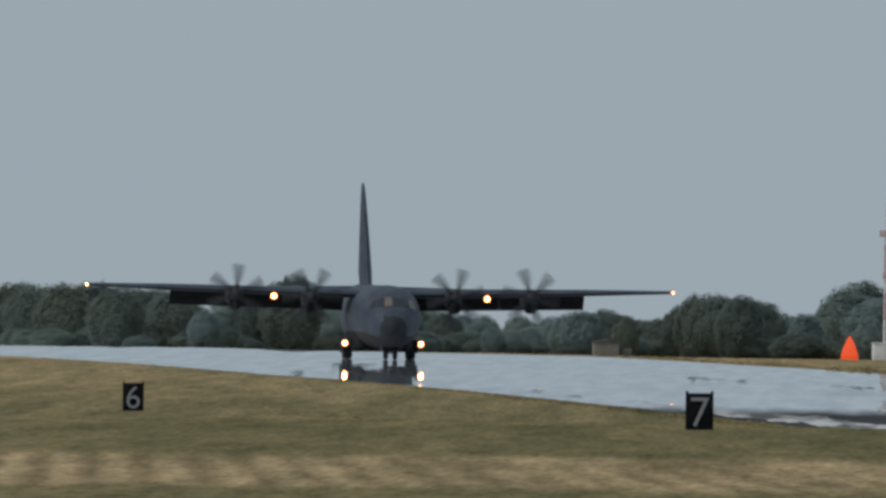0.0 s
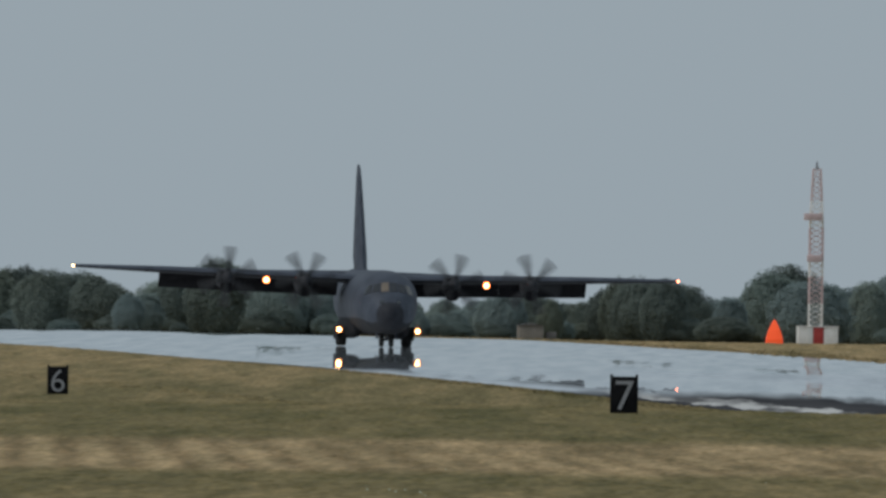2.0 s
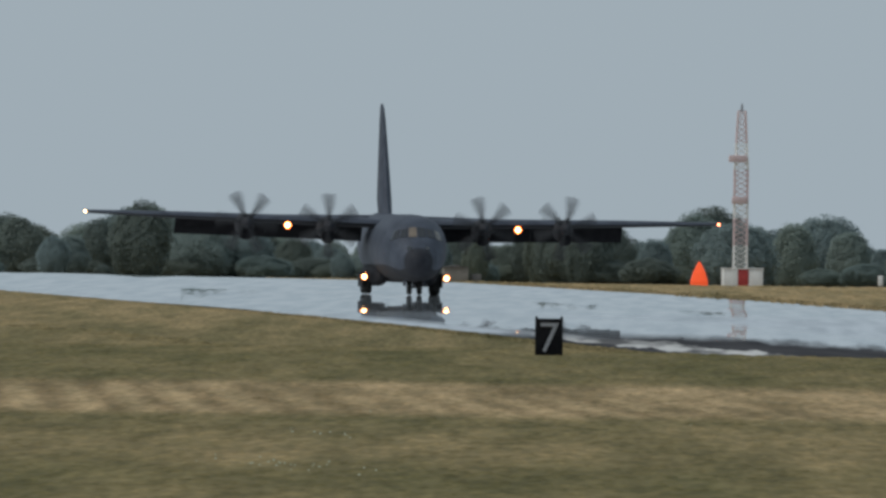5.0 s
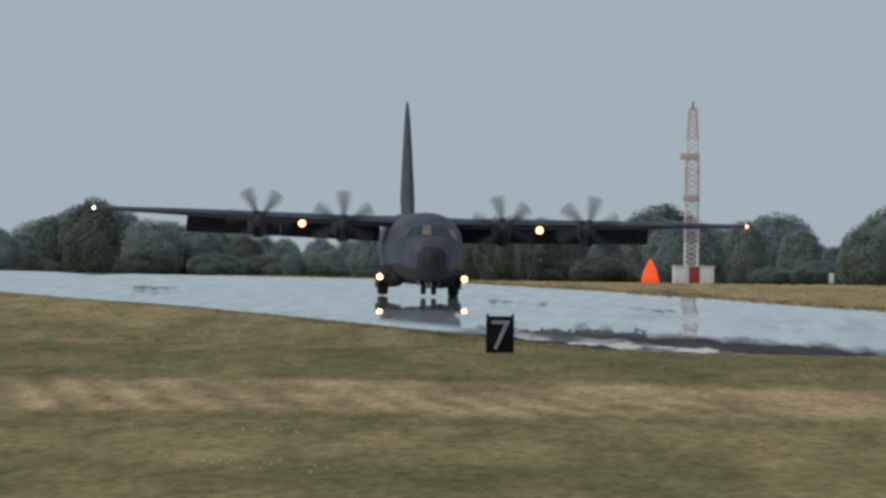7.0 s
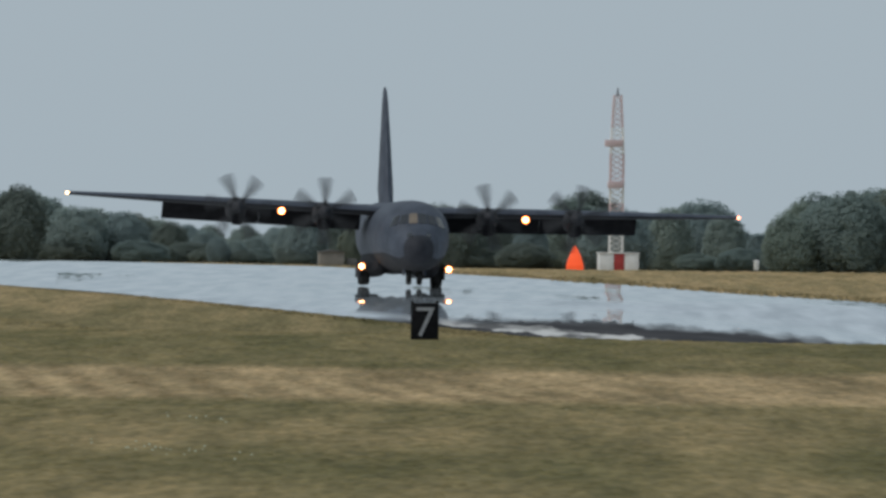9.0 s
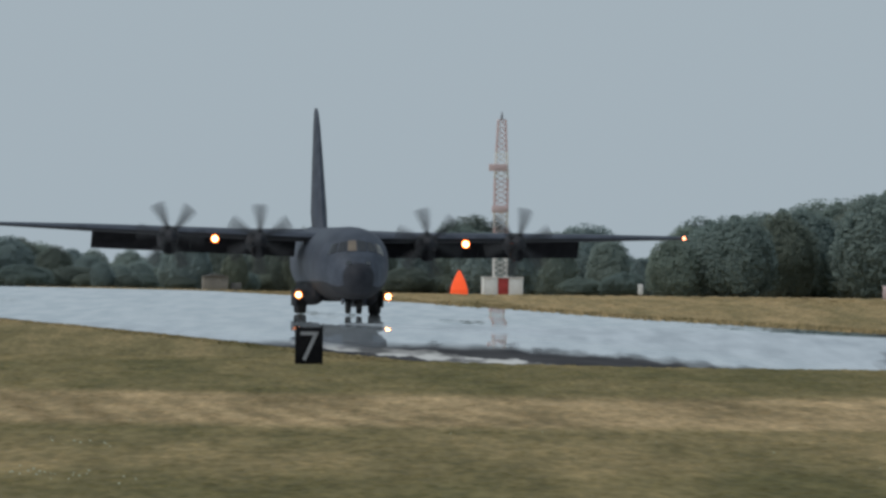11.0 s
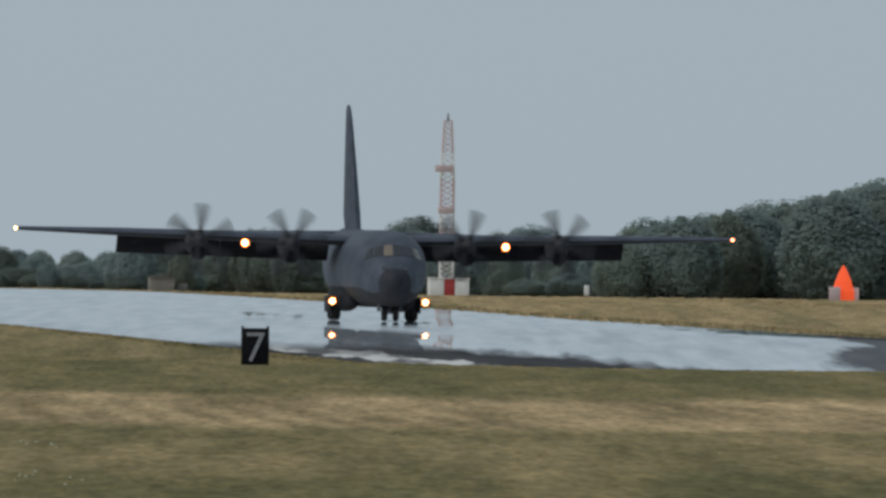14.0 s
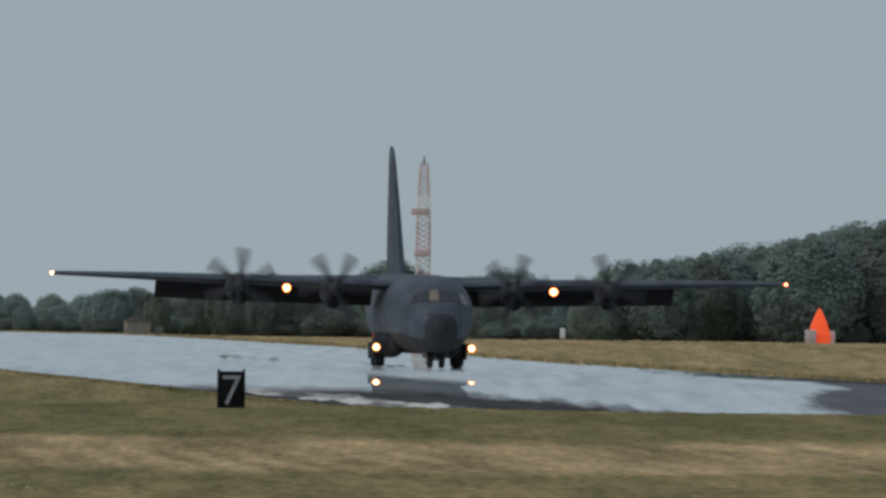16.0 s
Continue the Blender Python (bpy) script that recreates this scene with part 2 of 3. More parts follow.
    grain = ramp(nt, noise_node(nt, 6.0, 8).outputs["Fac"], [(0.3, (0.72, 0.74, 0.70)), (0.7, (1.26, 1.24, 1.2))])
    c = mix(nt, c, grain.outputs[0], 0.7, "MULTIPLY")
    geo = nt.nodes.new("ShaderNodeNewGeometry")
    tuft = ramp(nt, geo.outputs["Random Per Island"], [(0.0, (0.90, 0.92, 0.88)), (1.0, (1.12, 1.10, 1.08))])
    c = mix(nt, c, tuft.outputs[0], 0.8, "MULTIPLY")
    nt.links.new(c, b.inputs["Base Color"])
    return m


def runway_material():
    m, nt, b = material("sun_heated_asphalt", 0.9, 0, 0.0)
    co = nt.nodes.new("ShaderNodeTexCoord")
    sep = nt.nodes.new("ShaderNodeSeparateXYZ")
    nt.links.new(co.outputs["Object"], sep.inputs[0])
    x, y = sep.outputs["X"], sep.outputs["Y"]
    drift = noise_node(nt, 0.16, 5, (1, 0.03, 1), turn=-0.088).outputs["Fac"]
    ripple = noise_node(nt, 0.8, 5, (1, 0.02, 1), turn=-0.088).outputs["Fac"]
    stone = ramp(nt, noise_node(nt, 0.5, 5, (1, 0.08, 1)).outputs["Fac"], [(0.3, (0.042, 0.044, 0.049)), (0.7, (0.075, 0.076, 0.081))])
    # worn white edge line
    edge = math_node(nt, "MULTIPLY_ADD", ripple, 7.0, math_node(nt, "ADD", x, -3.5))
    line = ramp(nt, math_node(nt, "MULTIPLY_ADD", edge, 1 / 20, -100 / 20), [(0.31, (0,) * 3), (0.33, (1,) * 3), (0.47, (1,) * 3), (0.50, (0,) * 3)])
    gone = ramp(nt, math_node(nt, "MULTIPLY_ADD", y, 1 / 1000, -1.0), [(0.10, (0,) * 3), (0.14, (0.9,) * 3), (0.26, (0.8,) * 3), (0.36, (0,) * 3)])
    worn = ramp(nt, noise_node(nt, 0.7, 5, (1, 0.03, 1), turn=-0.088).outputs["Fac"], [(0.40, (0.15,) * 3), (0.56, (1,) * 3)])
    paint = math_node(nt, "MULTIPLY", math_node(nt, "MULTIPLY", line.outputs[0], gone.outputs[0]), worn.outputs[0])
    nt.links.new(mix(nt, stone.outputs[0], (0.62, 0.62, 0.61), paint), b.inputs["Base Color"])
    # the hot-air mirror lies over the main strip, not over the near shoulder or the dull corner
    main = math_node(nt, "ADD", math_node(nt, "MULTIPLY_ADD", drift, 11.0, -5.5), math_node(nt, "MULTIPLY_ADD", ripple, 6.0, -3.0))
    side = math_node(nt, "MULTIPLY_ADD", math_node(nt, "ADD", x, main), 1 / 20, -100 / 20)
    near = ramp(nt, side, [(0.78, (0,) * 3), (0.93, (1,) * 3)])
    reach = ramp(nt, math_node(nt, "MULTIPLY_ADD", math_node(nt, "MULTIPLY_ADD", main, 5.0, y), 1 / 1000, -1.0), [(0.09, (1,) * 3), (0.15, (0,) * 3), (0.285, (0,) * 3), (0.335, (1,) * 3)])
    silver = math_node(nt, "MAXIMUM", near.outputs[0], reach.outputs[0])
    # this dull corner stands in for the dark reflection of the woods
    corner = math_node(nt, "MULTIPLY_ADD", y, -0.1037, math_node(nt, "MULTIPLY_ADD", main, 0.7, x))
    patch = ramp(nt, math_node(nt, "MULTIPLY_ADD", corner, 0.25, 0.5), [(0.36, (1,) * 3), (0.66, (0.05,) * 3)])
    silver = math_node(nt, "MULTIPLY", silver, math_node(nt, "MULTIPLY_ADD", patch.outputs[0], 0.9, 0.1))
    sharp = nt.nodes.new("ShaderNodeBsdfGlossy")
    sharp.inputs["Roughness"].default_value = 0.008
    broad = nt.nodes.new("ShaderNodeBsdfGlossy")
    broad.inputs["Roughness"].default_value = 0.34
    # bright and dim ripples of the mirage, put into the tint of both mirrors
    sheen = ramp(nt, ripple, [(0.34, (0.66, 0.68, 0.70)), (0.66, (0.86, 0.875, 0.89))])
    nt.links.new(sheen.outputs[0], broad.inputs["Color"])
    both = nt.nodes.new("ShaderNodeMixShader")
    # the clear mirror: the whole strip far out, a narrow lane along the wheel tracks nearer by
    lane = ramp(nt, math_node(nt, "MULTIPLY_ADD", x, 1 / 60, -105 / 60), [(0.03, (0,) * 3), (0.08, (0.8,) * 3), (0.29, (0.8,) * 3), (0.35, (0.05,) * 3)])
    away = ramp(nt, math_node(nt, "MULTIPLY_ADD", y, 1 / 1000, -1.0), [(0.45, (0,) * 3), (0.50, (0.93,) * 3)])
    clear = math_node(nt, "MAXIMUM", lane.outputs[0], away.outputs[0])
    glint = ramp(nt, ripple, [(0.36, (0.86, 0.885, 0.90)), (0.62, (0.98, 0.985, 0.99))])
    nt.links.new(glint.outputs[0], sharp.inputs["Color"])
    # the layer of hot air bends the light most over the two sides and the far end
    wide = ramp(nt, math_node(nt, "MULTIPLY_ADD", x, 1 / 60, -105 / 60), [(0.50, (0,) * 3), (0.57, (1,) * 3)])
    long = ramp(nt, math_node(nt, "MULTIPLY_ADD", y, 1 / 1000, -1.0), [(0.80, (0,) * 3), (0.88, (1,) * 3)])
    verge = ramp(nt, math_node(nt, "MULTIPLY", math_node(nt, "SUBTRACT", math_node(nt, "MULTIPLY_ADD", y, 0.07, -2.0), x), 0.25), [(0.0, (0,) * 3), (0.5, (1,) * 3)])
    most = math_node(nt, "MAXIMUM", verge.outputs[0], math_node(nt, "MAXIMUM", wide.outputs[0], long.outputs[0]))
    bent = math_node(nt, "MULTIPLY", most, -0.004)
    # the hot air trembles: the mirror tips by a fraction of a milliradian
    shiver = noise_node(nt, 2.2, 3, (1, 0.02, 1), turn=-0.088).outputs["Fac"]
    tip = nt.nodes.new("ShaderNodeCombineXYZ")
    nt.links.new(math_node(nt, "ADD", bent, math_node(nt, "MULTIPLY_ADD", shiver, 0.0022, -0.0011)), tip.inputs[1])
    up = nt.nodes.new("ShaderNodeNewGeometry")
    tilted = nt.nodes.new("ShaderNodeVectorMath")
    tilted.operation = "ADD"
    nt.links.new(up.outputs["Normal"], tilted.inputs[0])
    nt.links.new(tip.outputs[0], tilted.inputs[1])
    nt.links.new(tilted.outputs[0], sharp.inputs["Normal"])
    nt.links.new(clear, both.inputs[0])
    nt.links.new(broad.outputs[0], both.inputs[1])
    nt.links.new(sharp.outputs[0], both.inputs[2])
    fin = nt.nodes.new("ShaderNodeMixShader")
    nt.links.new(silver, fin.inputs[0])
    nt.links.new(b.outputs[0], fin.inputs[1])
    nt.links.new(both.outputs[0], fin.inputs[2])
    nt.links.new(fin.outputs[0], nt.nodes["Material Output"].inputs["Surface"])
    return m


GRASS = grass_material()
ASPHALT = runway_material()
ground = sheet("ground", axis((-4500, -400, 400), (-400, 20, 30), (20, 98, 6), (98, 112, 1), (112, 160, 8), (160, 172, 1.5), (172, 420, 16), (420, 4800, 400)),
               axis((-4800, 0, 600), (0, 300, 50), (300, 2700, 12), (2700, 5000, 100)), 0.0, GRASS)
tagged(ground, "dry mown airfield grass with tan hay swaths", "ground", kind="structure")
runway = sheet("road", axis((105, 107, 1), (107, 163, 4), (163, 165, 1)), axis((-300, 900, 100), (900, 2600, 8), (2600, 3000, 40)), 0.03, ASPHALT)
tagged(runway, "grey asphalt runway shimmering with silvery heat mirage", "runway", kind="structure")


def grass_tufts(count):
    """Leaning fans of blades over the parts of the field that the camera looks along."""
    r = np.random.RandomState(3)
    u = r.rand(count)
    y = 1 / (1 / 330 + u * (1 / 1850 - 1 / 330))
    x = y * (0.053 + 0.057 * r.rand(count))
    far = r.rand(count) < 0.16
    y = np.where(far, 1500 + 900 * r.rand(count), y)
    x = np.where(far, 166 + 70 * r.rand(count), x)
    ok = (x < 104.5) | (x > 165.5)
    x, y = x[ok], y[ok]
    verts, faces = [], []
    for px, py, a, b, c, d in zip(x, y, r.rand(len(x)), r.rand(len(x)), r.rand(len(x)), r.rand(len(x))):
        z = land(px, py) - 0.02
        grow = py / 900
        w, h = (0.12 + 0.30 * a) * grow ** 0.5, (0.012 + 0.05 * b ** 3) * grow ** 0.4
        lean = h * (2.5 + 3.0 * c)
        i = len(verts)
        verts += [(px - w, py, z), (px + w, py + 0.3 * w, z), (px + w * (0.9 - d), py + lean, z + h), (px - w * 0.7 * d, py + lean, z + h * 0.8)]
        faces.append((i, i + 1, i + 2, i + 3))
    me = bpy.data.meshes.new("grass")
    me.from_pydata(verts, [], faces)
    me.materials.append(GRASS)
    return tagged(new("grass", me), "uneven tufts of dry mown grass", "grass", kind="stuff")


grass_tufts(90000)


def edge_grass(x0, x1, y0, y1, count, tall):
    """Uncut grass standing along the edge of the asphalt."""
    r = random.Random(int(x0))
    verts, faces = [], []
    for _ in range(count):
        y = r.uniform(y0, y1)
        thick = 0.5 + 0.5 * noise.noise((0.02 * y, 3.0, 0.1))
        x = r.uniform(x0, x1)
        z = land(x, y) - 0.02
        w, h = r.uniform(0.1, 0.35), tall * r.uniform(0.25, 1) * (0.35 + 0.9 * thick)
        i = len(verts)
        verts += [(x - w, y, z), (x + w, y + 0.2, z), (x + w * r.uniform(0.1, 0.6), y + 0.2 + 1.4 * h, z + h), (x - w * r.uniform(0.1, 0.6), y + 1.2 * h, z + h * r.uniform(0.6, 1))]
        faces.append((i, i + 1, i + 2, i + 3))
    me = bpy.data.meshes.new("long_grass")
    me.from_pydata(verts, [], faces)
    me.materials.append(GRASS)
    return tagged(new("long_grass", me), "ragged uncut grass along the runway edge", "grass", kind="stuff")


edge_grass(103.2, 105.0, 1130, 2000, 5000, 0.11)
edge_grass(165.2, 167.5, 1450, 2300, 6000, 0.24)
edge_grass(164.6, 165.6, 1450, 1900, 500, 0.42)


def wild_flowers(bearing, far, wide, deep, count):
    r = random.Random(int(far))
    bm = bmesh.new()
    c = spot(bearing, far)
    for _ in range(count):
        x, y = c.x + r.gauss(0, wide), c.y + r.gauss(0, deep)
        z = land(x, y) + r.uniform(0.05, 0.12)
        s = r.uniform(0.012, 0.03)
        bm.faces.new([bm.verts.new((x + s * math.cos(k), y + 0.6 * s * math.sin(k), z + 0.6 * s * math.sin(k))) for k in (0, 1.05, 2.1, 3.14, 4.2, 5.2)])
    ob = new("wild_flowers", mesh_of("wild_flowers", bm, PETAL, False))
    return tagged(ob, "scattered white wild flowers in the grass", "flowers", kind="stuff")


wild_flowers(72.9, 440, 0.35, 9, 26)
wild_flowers(74.4, 520, 0.3, 6, 9)
wild_flowers(90.8, 560, 3.2, 60, 10)

# ------------------------------------------------------------------ the aircraft
def ring(y, zc, rx, rz, n=28, power=2.25):
    out = []
    for i in range(n):
        a = 2 * math.pi * i / n
        c, s = math.cos(a), math.sin(a)
        out.append((rx * math.copysign(abs(c) ** (2 / power), c), y, zc + rz * math.copysign(abs(s) ** (2 / power), s)))
    return out


def aerofoil(x, y_le, z, chord, thick, twist=0.0, n=10):
    """A closed section at span x: leading edge first at y_le, chord along +y."""
    pts = []
    for k in range(2 * n):
        u = k / n
        c = 0.5 * (1 + math.cos(math.pi * u))
        t = 5 * thick * (0.2969 * math.sqrt(c) - 0.126 * c - 0.3516 * c * c + 0.2843 * c ** 3 - 0.1015 * c ** 4)
        side = 1 if u <= 1 else -0.75
        pts.append((x, y_le + c * chord, z + side * t * chord + math.sin(twist) * c * chord))
    return pts


WING_Y = 0.0          # quarter chord of the wing; the nose is 15.4 m ahead, towards -y
plane = new("transport_aircraft")
tagged(plane, "dark grey four-engined military turboprop transport rolling on the runway", "aircraft")


def wing_z(x):
    return 4.62 + 0.022 * abs(x)


def reflector(light, x, y, z):
    """A shallow glowing dish added round a lamp for the orange glare of its light."""
    bm = bmesh.new()
    loft(bm, [[(x + r * math.cos(a), y + d, z + r * math.sin(a)) for a in np.linspace(0, 2 * math.pi, 21)[:-1]] for r, d in ((0.13, 0.05), (0.225, -0.02), (0.235, 0.02), (0.17, 0.12))])
    ob = new("reflector", mesh_of("reflector", bm, GLARE_GLOW))
    ob.parent = light.parent
    return tagged(ob, "orange glare round a lamp, built as a glowing ring")


def build_fuselage():
    st = [(-15.4, 2.35, 0.10, 0.10), (-15.25, 2.33, 0.42, 0.42), (-14.8, 2.30, 0.80, 0.82), (-14.0, 2.35, 1.22, 1.22), (-13.3, 2.55, 1.52, 1.50),
          (-12.5, 2.85, 1.78, 1.82), (-11.5, 3.03, 2.00, 2.02), (-10.0, 3.10, 2.13, 2.12), (-8.0, 3.12, 2.17, 2.17), (6.0, 3.12, 2.17, 2.17),
          (9.0, 3.35, 2.10, 1.95), (12.0, 3.80, 1.80, 1.55), (15.0, 4.30, 1.25, 1.10), (17.5, 4.65, 0.70, 0.75), (19.0, 4.80, 0.25, 0.45)]
    bm = bmesh.new()
    loft(bm, [ring(*s) for s in st])
    # faces turned down get the darker colour: shade of the belly painted in
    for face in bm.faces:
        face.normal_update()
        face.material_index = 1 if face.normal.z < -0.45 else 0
    body = part("fuselage", bm, [GREY_PAINT, DARK_AND_SHADE_PAINT], plane)
    # radome
    bm = bmesh.new()
    loft(bm, [ring(-15.46, 2.33, 0.12, 0.12), ring(-15.3, 2.32, 0.45, 0.45), ring(-14.85, 2.28, 0.81, 0.83), ring(-14.62, 2.28, 0.92, 0.93)])
    part("radome", bm, RADOME, body, "dark nose radome")
    # cockpit glazing: panes that follow the brow, a row round the windscreen and small ones below it
    def skin(x, z):
        """How far back the shell lies at that place, seen from ahead."""
        for y in np.arange(-15.4, -6.0, 0.02):
            zc, rx, rz = (np.interp(y, [q[0] for q in st], [q[k] for q in st]) for k in (1, 2, 3))
            if abs(x / rx) ** 2.25 + abs((z - zc) / rz) ** 2.25 <= 1:
                return float(y)
        return -6.0

    def pane(corners, mat, label):
        """A curved slab between four corners (x, z), low inner, low outer, high outer, high inner."""
        a, b, c, d = (Vector((p[0], 0, p[1])) for p in corners)
        bm = bmesh.new()
        rings = []
        for v in np.linspace(0, 1, 5):
            row = [a.lerp(b, u).lerp(d.lerp(c, u), v) for u in np.linspace(0, 1, 5)]
            depth = [skin(p.x, p.z) for p in row]
            rings.append([(p.x, y - 0.035, p.z + 0.02) for p, y in zip(row, depth)] + [(p.x, y + 0.12, p.z - 0.04) for p, y in zip(row[::-1], depth[::-1])])
        loft(bm, rings)
        part("cockpit_window", bm, mat, body, label)

    tan, dark, pale = (TAN_TINT_GLASS, "cockpit pane with a tan reflection painted in"), (COCKPIT_GLASS, "dark cockpit pane"), (SKY_TINT_GLASS, "cockpit pane with a pale sky reflection painted in")
    pane([(-0.04, 3.86), (-0.56, 3.84), (-0.50, 4.42), (-0.04, 4.46)], *tan)
    pane([(0.04, 3.86), (0.56, 3.84), (0.50, 4.42), (0.04, 4.46)], *dark)
    for sd, kinds in ((-1, (dark, dark, dark)), (1, (dark, pale, dark))):
        pane([(sd * 0.64, 3.84), (sd * 1.14, 3.78), (sd * 0.96, 4.30), (sd * 0.58, 4.40)], *kinds[0])
        pane([(sd * 1.24, 3.72), (sd * 1.66, 3.58), (sd * 1.42, 4.18), (sd * 1.06, 4.30)], *kinds[1])
        pane([(sd * 0.42, 3.05), (sd * 0.72, 3.03), (sd * 0.70, 3.24), (sd * 0.42, 3.26)], *kinds[2])
    # main gear sponsons with their lamps
    for s in (-1, 1):
        bm = bmesh.new()
        loft(bm, [ring(y, 1.45, r * 0.95, h * 1.2, 20, 2.3) for y, r, h in ((-4.6, 0.15, 0.15), (-4.2, 0.40, 0.34), (-3.2, 0.62, 0.54), (-1.5, 0.70, 0.62), (3.5, 0.70, 0.62), (5.5, 0.5, 0.5), (7.0, 0.12, 0.15))])
        bmesh.ops.translate(bm, verts=bm.verts, vec=(s * 1.55, 0, 0))
        pod = part("wheel_sponson", bm, DARK_AND_SHADE_PAINT, plane)
        bm = bmesh.new()
        tube(bm, (s * 2.62, -4.3, 1.28), (s * 2.62, -1.9, 1.28), 0.24, 0.14, 16)
        lamp = part("lamp_housing", bm, DARK_AND_SHADE_PAINT, pod)
        bm = bmesh.new()
        bmesh.ops.create_uvsphere(bm, u_segments=16, v_segments=10, radius=0.145, matrix=Matrix.Translation((s * 2.62, -4.34, 1.28)) @ Matrix.Diagonal((1, 0.4, 1, 1)))
        light = part("landing_light", bm, LAMP_GLOW, pod, "glowing warm landing light")
        reflector(light, s * 2.62, -4.3, 1.28)


def build_wing():
    for s in (-1, 1):
        bm = bmesh.new()
        rows = []
        for x, chord in ((1.2, 4.9), (5.0, 4.85), (10.2, 4.2), (14.4, 3.5), (19.6, 2.55), (20.1, 2.2), (20.2, 1.6)):
            rows.append(aerofoil(s * x, -0.27 * chord, wing_z(x), chord, 0.15 if x < 15 else 0.11))
        loft(bm, rows)
        # underside and leading edge darkened: the shade below the wing is in the colour
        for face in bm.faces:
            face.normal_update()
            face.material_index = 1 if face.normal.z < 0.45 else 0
        w = part("wing", bm, [GREY_PAINT, DARK_AND_SHADE_PAINT], plane)
        # lowered flaps in two pieces; their black paints in the shade below the wing
        for x0, x1 in ((2.3, 8.45), (8.47, 14.3)):
            bm = bmesh.new()
            rings = []
            for x in (x0, x1):
                c = 4.9 - 0.09 * x
                y0, z0 = 0.52 * c, wing_z(x) - 0.22
                rings.append([(s * x, y0, z0 + 0.16), (s * x, y0 + 0.95, z0 - 0.80), (s * x, y0 + 0.9, z0 - 0.92), (s * x, y0 + 0.05, z0 - 0.14)])
            loft(bm, rings)
            part("flap", bm, BLACK_AND_SHADE_PAINT, w, "lowered flap darkened for the shade under the wing")
        bm = bmesh.new()
        bmesh.ops.create_uvsphere(bm, u_segments=12, v_segments=8, radius=0.085, matrix=Matrix.Translation((s * 20.22, -0.75, wing_z(20.2))))
        part("wingtip_light", bm, PORT_GLOW if s > 0 else TIP_GLOW, w, "glowing red wingtip light" if s > 0 else "glowing yellow wingtip light")
        bm = bmesh.new()
        bmesh.ops.create_uvsphere(bm, u_segments=16, v_segments=10, radius=0.15, matrix=Matrix.Translation((s * 7.35, -1.42, wing_z(7.35) - 0.33)) @ Matrix.Diagonal((1, 0.4, 1, 1)))
        light = part("landing_light", bm, LAMP_GLOW, w, "glowing warm landing light")
        reflector(light, s * 7.35, -1.40, wing_z(7.35) - 0.33)


PROPS = []


def build_engines():
    blade_mesh = None
    for k, x in enumerate((-10.16, -4.95, 4.95, 10.16)):
        z = wing_z(x) - 0.26
        bm = bmesh.new()
        loft(bm, [ring(y, z + dz, rx, rz, 20, 2.4) for y, dz, rx, rz in ((-4.0, 0.0, 0.42, 0.42), (-3.6, -0.06, 0.52, 0.58), (-2.6, -0.12, 0.58, 0.70), (-0.8, -0.12, 0.56, 0.66), (1.2, 0.02, 0.44, 0.46), (2.6, 0.12, 0.2, 0.22))])
        eng = part("engine_nacelle", bm, DARK_AND_SHADE_PAINT, plane)
        bm = bmesh.new()
        loft(bm, [ring(y, z - 0.70, rx, rz, 16, 2.6) for y, rx, rz in ((-3.95, 0.38, 0.34), (-3.5, 0.44, 0.42), (-1.5, 0.3, 0.26), (-0.6, 0.05, 0.05))])
        part("intake_scoop", bm, BLACK_AND_SHADE_PAINT, eng, "black intake scoop")
        bm = bmesh.new()
        tube(bm, (x * 0 + 0.1, 1.0, z - 0.1), (0.12, 2.2, z - 0.3), 0.3, 0.26, 14)
        part("exhaust_pipe", bm, BLACK_AND_SHADE_PAINT, eng)
        eng.location.x = x
        prop = new("propeller")
        prop.parent = plane
        prop.location = (x, -4.25, z)
        bm = bmesh.new()
        loft(bm, [[(r * math.cos(a), y, r * math.sin(a)) for a in np.linspace(0, 2 * math.pi, 17)[:-1]] for y, r in ((-0.62, 0.04), (-0.5, 0.18), (-0.25, 0.33), (0.0, 0.40), (0.22, 0.42))])
        part("spinner", bm, DARK_AND_SHADE_PAINT, prop)
        if blade_mesh is None:
            bm = bmesh.new()
            rings = []
            for r, c, th, tw in ((0.36, 0.16, 0.14, 60), (0.7, 0.30, 0.08, 50), (1.2, 0.44, 0.05, 36), (1.7, 0.48, 0.035, 28), (1.98, 0.42, 0.025, 24), (2.06, 0.2, 0.015, 23)):
                tw = radians(tw)
                sweep = 0.10 * max(0, r - 1.2)
                ring_pts = []
                for a in np.linspace(0, 2 * math.pi, 11)[:-1]:
                    u, v = 0.5 * c * math.cos(a) - sweep, th * math.sin(a)
                    ring_pts.append((u * math.cos(tw) - v * math.sin(tw), u * math.sin(tw) + v * math.cos(tw), r))
                rings.append(ring_pts)
            loft(bm, rings)
            blade_mesh = mesh_of("blade", bm, BLADE)
        for j in range(6):
            bl = new("blade", blade_mesh)
            bl.parent = prop
            bl.rotation_euler = (0, radians(60 * j), 0)
        PROPS.append((prop, x, z, (7, 31, 18, 44)[k]))


